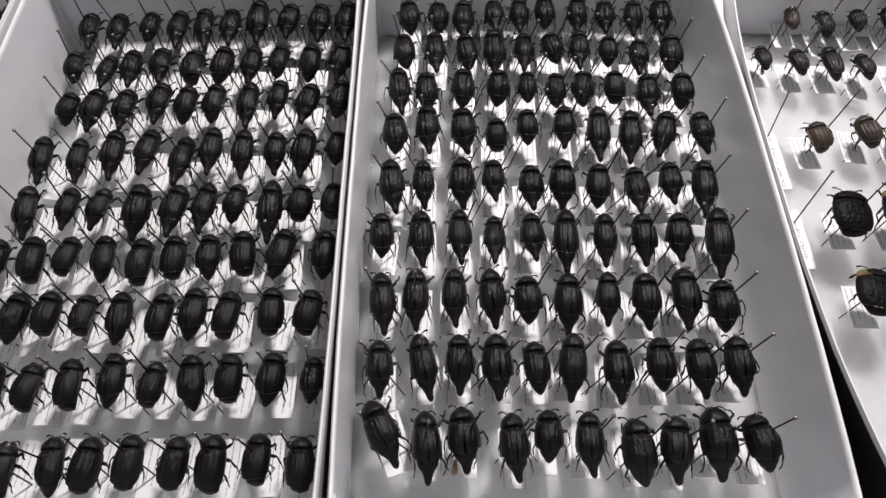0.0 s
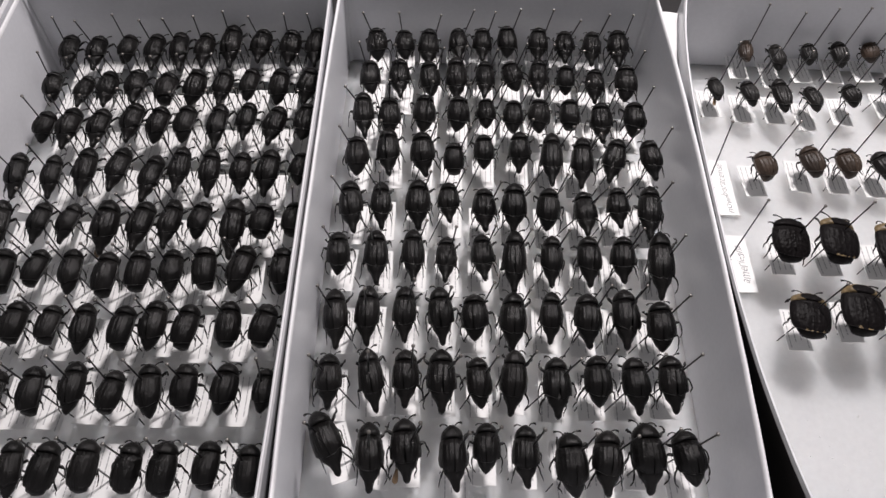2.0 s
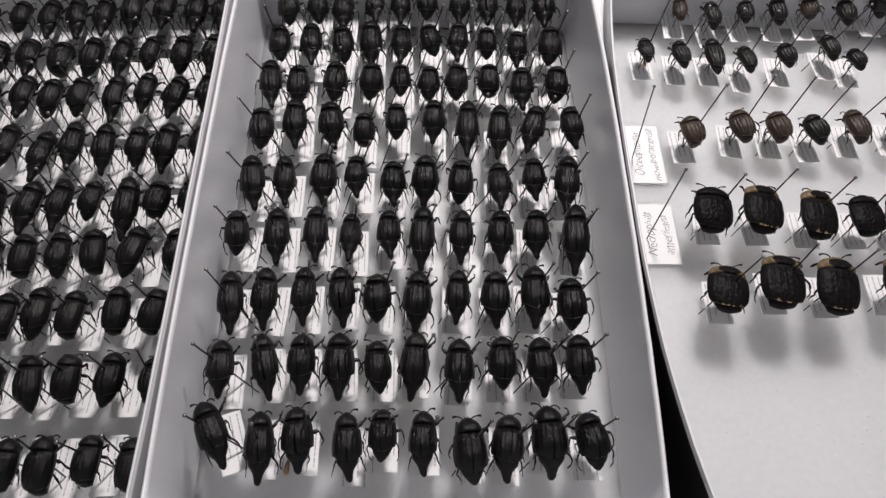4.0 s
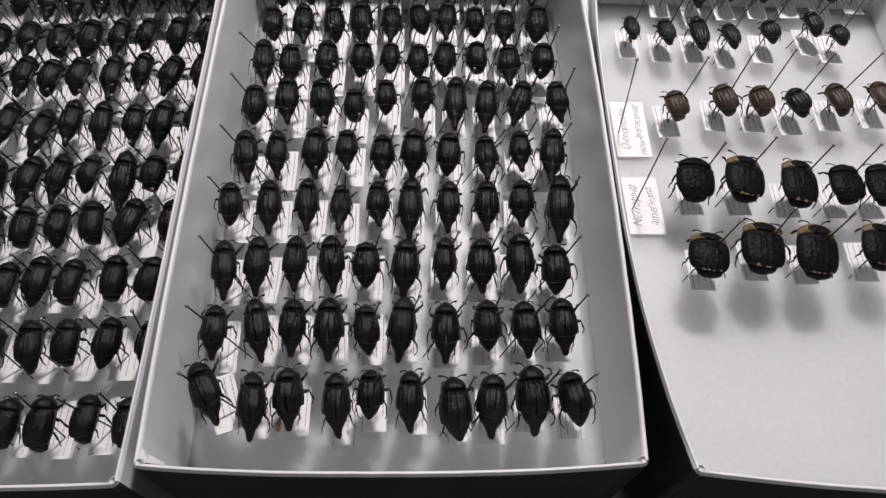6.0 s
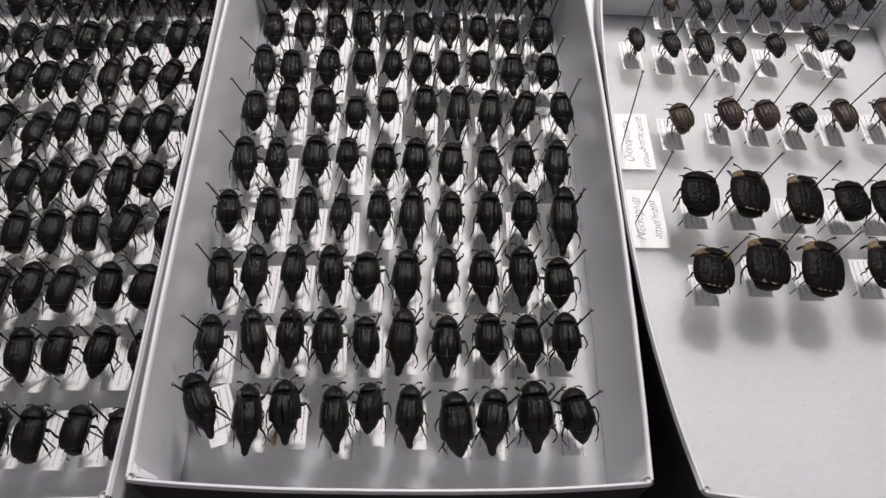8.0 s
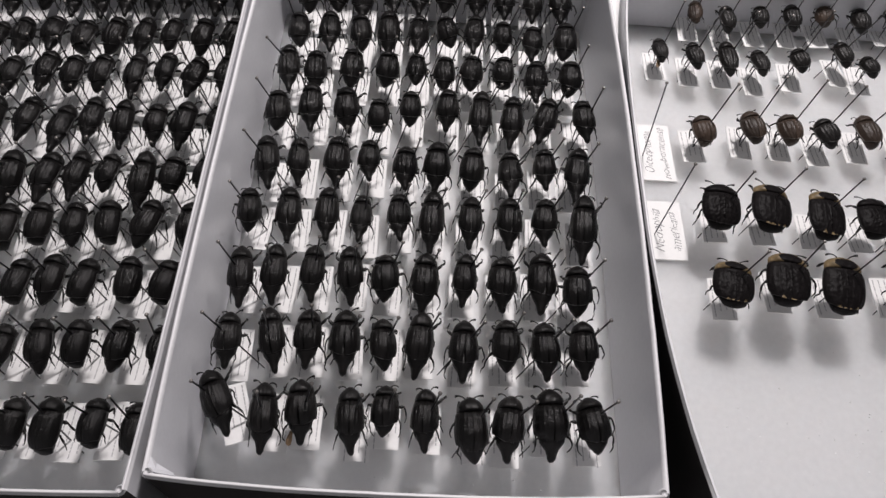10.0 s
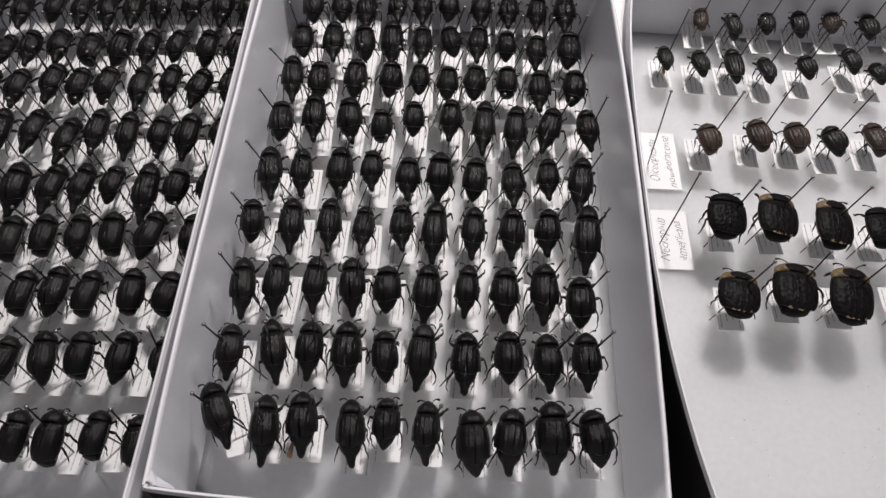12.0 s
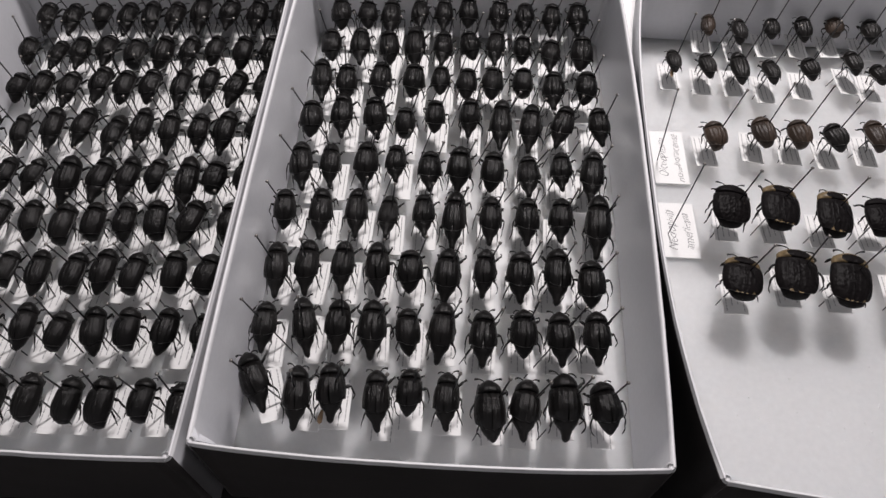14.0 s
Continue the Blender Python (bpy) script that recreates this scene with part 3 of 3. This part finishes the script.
c_row_9 = [(11.0, 19.7, 17.7, 7.6, 26), (21.6, 17.9, 18.1, 7.4, 5), (30.7, 19.8, 16.4, 8.0, 5), (43.0, 18.1, 16.9, 7.4, 4), (51.6, 20.9, 12.9, 7.2, -1), (61.6, 19.0, 16.2, 7.2, -2), (73.3, 17.0, 16.3, 8.6, 5), (82.6, 17.8, 16.8, 8.3, -6), (93.3, 19.2, 18.1, 9.2, 3), (104.1, 19.6, 14.3, 8.4, 11)]
l_row_1 = [(-96.8, 162.6, 15.7, 7.3, 1), (-87.2, 162.8, 16.2, 7.3, 0), (-76.5, 165.2, 12.6, 7.0, -4), (-66.8, 164.4, 16.9, 7.4, -3), (-57.8, 165.1, 17.6, 7.4, 1), (-49.0, 166.1, 16.7, 7.4, -2), (-39.7, 169.0, 19.0, 8.2, -3), (-28.9, 169.6, 15.4, 7.8, -7), (-18.1, 169.1, 16.3, 8.2, -5), (-8.7, 170.0, 18.7, 8.2, -5)]
l_row_2 = [(-97.2, 144.8, 12.1, 7.0, 3), (-86.3, 143.2, 14.3, 6.2, -7), (-78.6, 144.9, 15.6, 7.1, 0), (-69.0, 146.3, 15.7, 7.8, 1), (-58.1, 146.0, 12.8, 8.2, -3), (-48.6, 147.0, 14.8, 7.8, -6), (-39.0, 147.4, 16.2, 7.1, -6), (-29.8, 149.3, 13.5, 7.1, -7), (-19.4, 148.9, 14.3, 7.6, -7), (-9.4, 149.6, 15.0, 7.6, -7)]
l_row_3 = [(-94.3, 126.1, 11.8, 7.1, -11), (-86.4, 126.0, 16.8, 7.8, -6), (-76.6, 126.5, 15.8, 7.5, -6), (-66.2, 129.4, 16.6, 7.6, -5), (-57.3, 128.8, 14.4, 7.6, -5), (-48.4, 129.7, 14.5, 7.6, -8), (-37.5, 129.2, 18.3, 7.2, -4), (-28.2, 131.9, 15.4, 6.9, -7), (-18.6, 130.3, 16.5, 7.6, -12), (-8.2, 132.5, 14.7, 8.0, -6)]
l_row_4 = [(-96.7, 105.2, 17.4, 6.8, 3), (-85.6, 105.1, 16.0, 6.4, -1), (-75.8, 107.7, 18.3, 7.2, 0), (-65.7, 109.1, 17.5, 7.2, -6), (-54.5, 105.8, 19.0, 7.2, -5), (-46.2, 109.9, 17.6, 6.9, -2), (-36.3, 108.8, 17.5, 6.9, -1), (-26.3, 109.2, 15.1, 7.3, -5), (-17.7, 109.6, 17.5, 7.9, -8), (-7.4, 111.7, 12.0, 7.3, -6)]
l_row_5 = [(-95.4, 85.7, 17.6, 7.1, 2), (-83.9, 87.2, 14.7, 6.5, -3), (-75.0, 87.2, 14.2, 6.5, -14), (-63.6, 86.3, 18.4, 8.2, -2), (-53.2, 87.2, 18.2, 7.9, -6), (-44.6, 88.3, 17.7, 6.9, -5), (-35.6, 89.9, 13.2, 6.9, -7), (-25.2, 87.3, 20.5, 7.6, -2), (-16.6, 90.6, 11.7, 7.6, -3), (-7.0, 91.5, 11.5, 7.3, -5)]
l_row_6 = [(-98.7, 69.2, 13.6, 7.1, 0), (-88.7, 69.8, 14.1, 7.5, 3), (-79.4, 71.1, 12.2, 6.5, -7), (-69.1, 70.3, 14.7, 6.9, 4), (-58.8, 69.6, 14.2, 7.5, -1), (-49.8, 71.1, 13.0, 7.2, 1), (-40.2, 71.4, 14.4, 7.2, 3), (-30.7, 72.7, 13.5, 7.6, 3), (-20.2, 72.8, 16.1, 7.9, -11), (-8.0, 72.6, 14.6, 7.6, -2)]
l_row_7 = [(-96.8, 50.2, 15.9, 6.5, 4), (-88.1, 51.6, 14.7, 7.7, -4), (-79.7, 53.1, 12.3, 7.2, -5), (-69.9, 52.8, 11.8, 6.8, -2), (-60.4, 52.0, 15.3, 6.8, 3), (-49.7, 52.5, 13.2, 7.2, -4), (-41.3, 53.5, 15.2, 7.5, -1), (-32.2, 53.3, 13.6, 7.2, -7), (-20.6, 54.5, 13.5, 7.2, 1), (-10.7, 54.3, 12.7, 7.5, -13)]
l_row_8 = [(-87.9, 31.6, 14.6, 6.7, 0), (-78.4, 32.3, 12.3, 7.0, -8), (-68.4, 33.2, 13.3, 7.1, -1), (-58.1, 34.4, 14.4, 6.8, 1), (-47.8, 33.4, 11.9, 6.5, -7), (-38.0, 34.0, 14.8, 7.4, 6), (-28.8, 35.2, 12.6, 7.4, -4), (-18.2, 35.2, 14.5, 7.4, -3), (-7.7, 35.0, 12.5, 6.3, 0)]
l_row_9 = [(-78.5, 11.8, 13.1, 7.2, -7), (-67.1, 12.6, 14.1, 6.6, 4), (-59.0, 13.1, 13.4, 7.2, -4), (-49.2, 13.8, 13.1, 7.0, -3), (-38.4, 13.6, 12.7, 7.0, -8), (-29.6, 13.5, 13.8, 7.5, -4), (-18.9, 14.7, 12.2, 7.0, -3), (-8.5, 13.6, 13.0, 7.0, 0)]
f_row_1 = [(-131.0, 165.1, 20.5, 7.3, 16), (-122.7, 167.1, 18.4, 7.0, 10)]
f_row_2 = [(-124.5, 146.2, 17.8, 6.6, 13)]
f_row_3 = [(-125.2, 130.4, 12.1, 6.4, 11)]
r_row_1 = [(157.5, 184.4, 10.2, 5.5, -7), (169.2, 181.2, 12.4, 6.8, 4), (182.4, 183.7, 10.4, 6.4, -3), (194.9, 184.2, 11.7, 6.8, 4), (207.7, 186.2, 8.7, 6.9, -3), (221.4, 184.5, 12.0, 7.3, -1), (235.0, 188.2, 10.6, 6.9, 2)]
r_row_2 = [(141.3, 162.6, 11.5, 5.7, 4), (153.8, 160.8, 12.0, 6.5, 8), (165.9, 160.4, 16.0, 6.9, 2), (177.4, 159.0, 12.4, 6.5, 6), (192.6, 161.4, 10.2, 6.9, 12), (209.8, 165.7, 11.6, 6.6, 10), (218.0, 160.0, 9.6, 6.5, 14)]
r_row_3 = [(151.4, 125.3, 11.1, 8.4, 15), (168.7, 128.1, 12.5, 8.1, 10), (181.3, 127.9, 11.5, 8.5, 9), (193.9, 127.0, 11.6, 8.1, 18), (208.6, 128.8, 13.4, 8.1, 10), (224.2, 130.1, 12.8, 8.2, 8)]
r_row_4 = [(150.0, 91.5, 15.5, 12.4, -6), (165.8, 92.2, 17.0, 12.8, -9), (182.7, 90.4, 17.4, 11.8, -7), (197.6, 90.0, 14.2, 11.0, -1), (209.4, 90.0, 15.8, 10.7, -4)]
r_row_5 = [(148.9, 64.5, 14.9, 12.0, -11), (165.5, 67.0, 17.5, 12.8, -10), (181.5, 65.7, 18.0, 12.5, -9), (201.1, 67.4, 15.6, 11.4, -8)]

LOOSE_WINGS = {("black beetles in the middle tray", 8, 2): ((-2.0, -4.4), 3.6, -8, 19.0),
               ("black beetles in the crowded tray", 4, 3): ((-1.6, -5.0), 4.0, 6, 18.5)}
BLACK_LABEL = "dried black carrion beetle on a pin above a white data label"
TAIL_LABEL = "dried black beetle with a long pointed tail, pinned above a label"
for tray_rows, group in (((c_row_1, c_row_2, c_row_3, c_row_4, c_row_5, c_row_6, c_row_7, c_row_8, c_row_9), "black beetles in the middle tray"),
                         ((l_row_1, l_row_2, l_row_3, l_row_4, l_row_5, l_row_6, l_row_7, l_row_8, l_row_9), "black beetles in the crowded tray"),
                         ((f_row_1, f_row_2, f_row_3), "black beetles in the far tray")):
    for n, row in enumerate(tray_rows):
        for i, (x, y, length, width, turn) in enumerate(row):
            slender = length / width
            kind = "tailed" if slender > 1.95 else "pointed" if slender > 1.62 else "blunt"
            if group.endswith("crowded tray") and n > 4:
                kind = "blunt" if slender < 1.9 else "pointed"
            raised = n == 8 and i == 0 and group.endswith("middle tray")
            high = 25.5 if raised else 21.0
            knob = (-2.0, 1.8) if not group.endswith("middle tray") else (-6.5, 1.0) if raised else (-4.6, 2.4) if i == 0 else (-0.5, 2.5) if i == 1 else (4.0, 2.8)
            beetle = specimen(kind, x, y, length, width, turn, high, TAIL_LABEL if kind == "tailed" else BLACK_LABEL, group,
                              card_turn=19 if raised else None, card_z=14.0 if raised else 8.0, card_at=(1.5, 1.2) if raised else (0.4, 2.0), knob_at=knob)
            if (group, n, i) in LOOSE_WINGS:
                loose_wing(beetle, *LOOSE_WINGS[group, n, i])

for n, row in enumerate((r_row_1, r_row_2)):
    for i, (x, y, length, width, turn) in enumerate(row):
        brown = n == 0 and i in (0, 4)
        beetle = specimen("brown" if brown else "small_oval", x, y, length, width, turn, 14.5,
                 "small reddish-brown dried beetle on a pin over a label" if brown else "small black dried beetle on a pin over a label",
                 "small beetles in the half-filled tray", card_z=5.0, cards=SMALL_LABELS, card_at=(0.2, 0.5))
        if n == 1 and i == 0:
            loose_wing(beetle, (-0.6, -3.0), 3.4, -6, 13.0)
for i, (x, y, length, width, turn) in enumerate(r_row_3):
    specimen("small_oval" if i == 3 else "brown", x, y, length, width, turn, 14.5,
             "black dried oval beetle on a pin over a label" if i == 3 else "brown oval dried beetle on a pin over a label",
             "brown beetles in the half-filled tray", card_z=5.0, cards=SMALL_LABELS, card_at=(-0.5, 0.0))
for n, row in enumerate((r_row_4, r_row_5)):
    for i, (x, y, length, width, turn) in enumerate(row):
        plain = n == 0 and i in (0, 3, 4)
        specimen("plain_carrion" if plain else "carrion", x, y, length, width, turn, 18.5,
                 "broad black rugged dried beetle on a pin over a label" if plain else "broad black dried beetle with a yellow-edged shield, pinned",
                 "broad beetles in the half-filled tray", card_z=5.0, cards=SMALL_LABELS, card_at=(2.2, 1.8))


# ---- handwritten name cards ----
def name_card(x, y, w, l, lines, pin_at, lean, label):
    root = new("name_card")
    root.location = (x * MM, y * MM, 1.2 * MM)
    tagged(root, label, "label", "handwritten name cards")
    v = [(sx * w / 2, sy * l / 2, z) for z in (0, 0.25) for sx, sy in ((-1, -1), (1, -1), (1, 1), (-1, 1))]
    f = [(3, 2, 1, 0), (4, 5, 6, 7), (0, 1, 5, 4), (1, 2, 6, 5), (2, 3, 7, 6), (3, 0, 4, 7)]
    card = part("card", mesh_of("card", v, f, [CARD], smooth=False), root)
    for k, words in enumerate(lines):
        def written(text):
            cu = bpy.data.curves.new("letter", "FONT")
            cu.body, cu.size, cu.shear, cu.extrude, cu.resolution_u = text, 4.1 * MM, 0.35, 0.00002, 4
            cu.space_character, cu.offset = 0.98, -0.00006
            cu.materials.append(PEN)
            return bpy.data.meshes.new_from_object(bpy.data.objects.new("letter", cu))

        def reach(text):
            return max(p.co.x for p in written(text).vertices)

        whole = reach(words)
        for n, sign in enumerate(words):
            glyph = written(sign)
            start = reach(words[:n + 1]) - max(p.co.x for p in glyph.vertices) - whole / 2
            for p in glyph.vertices:
                # an unsteady hand
                q = Vector(((p.co.x + start) / MM * 0.42 + 7 * k + y, p.co.y / MM * 0.42, 0.5))
                p.co.x += start + 0.55 * MM * noise.noise(q)
                p.co.y += 0.85 * MM * noise.noise(q + Vector((9.0, 4.0, 2.0))) - 1.3 * MM
            ob = part("letter", glyph, card)
            ob.matrix_basis = pose((-2.6 + 5.4 * k) * MM, -0.3 * MM, 0.3 * MM, 0, 0, 90) @ Matrix.Diagonal((0.93, 1, 1, 1))
    shaft, knob = PIN
    pin = part("pin", shaft, root, "thin dark insect pin")
    pin.matrix_basis = pose(pin_at[0] * MM, pin_at[1] * MM, 0, lean[0], lean[1], 0)
    part("pin_head", knob, pin)
    return root


name_card(138.6, 125.5, 12.2, 25.0, ("Oiceoptoma", "noveboracense"), (-4.5, -2), (-3, -3), "white card handwritten with a beetle name, on a pin")
name_card(138.2, 92.8, 12.0, 22.8, ("Necrophila", "americana"), (-4, -2), (-5, 4), "white card handwritten with a beetle name, on a pin")

# ---- crumbs on the liners ----
rng = random.Random(4)
pieces = []
for n in range(64):
    if n < 46:
        x, y, r = rng.uniform(146, 205), rng.uniform(10, 58) * rng.uniform(0.5, 1), rng.uniform(0.14, 0.34)
    else:
        x, y, r = rng.uniform(8, 106), rng.uniform(4, 26), rng.uniform(0.12, 0.26)
    v, f = ball((x, y, 0.0), r, 4, 6)
    pieces.append(([(a + rng.uniform(-0.1, 0.1), b + rng.uniform(-0.1, 0.1), c * 0.45 + 0.08) for a, b, c in v], f))
crumbs = new("crumbs", mesh_of("crumbs", *joined(*pieces), [CRUMB]))
tagged(crumbs, "tiny pale crumbs scattered on the white liner", "debris", kind="stuff")
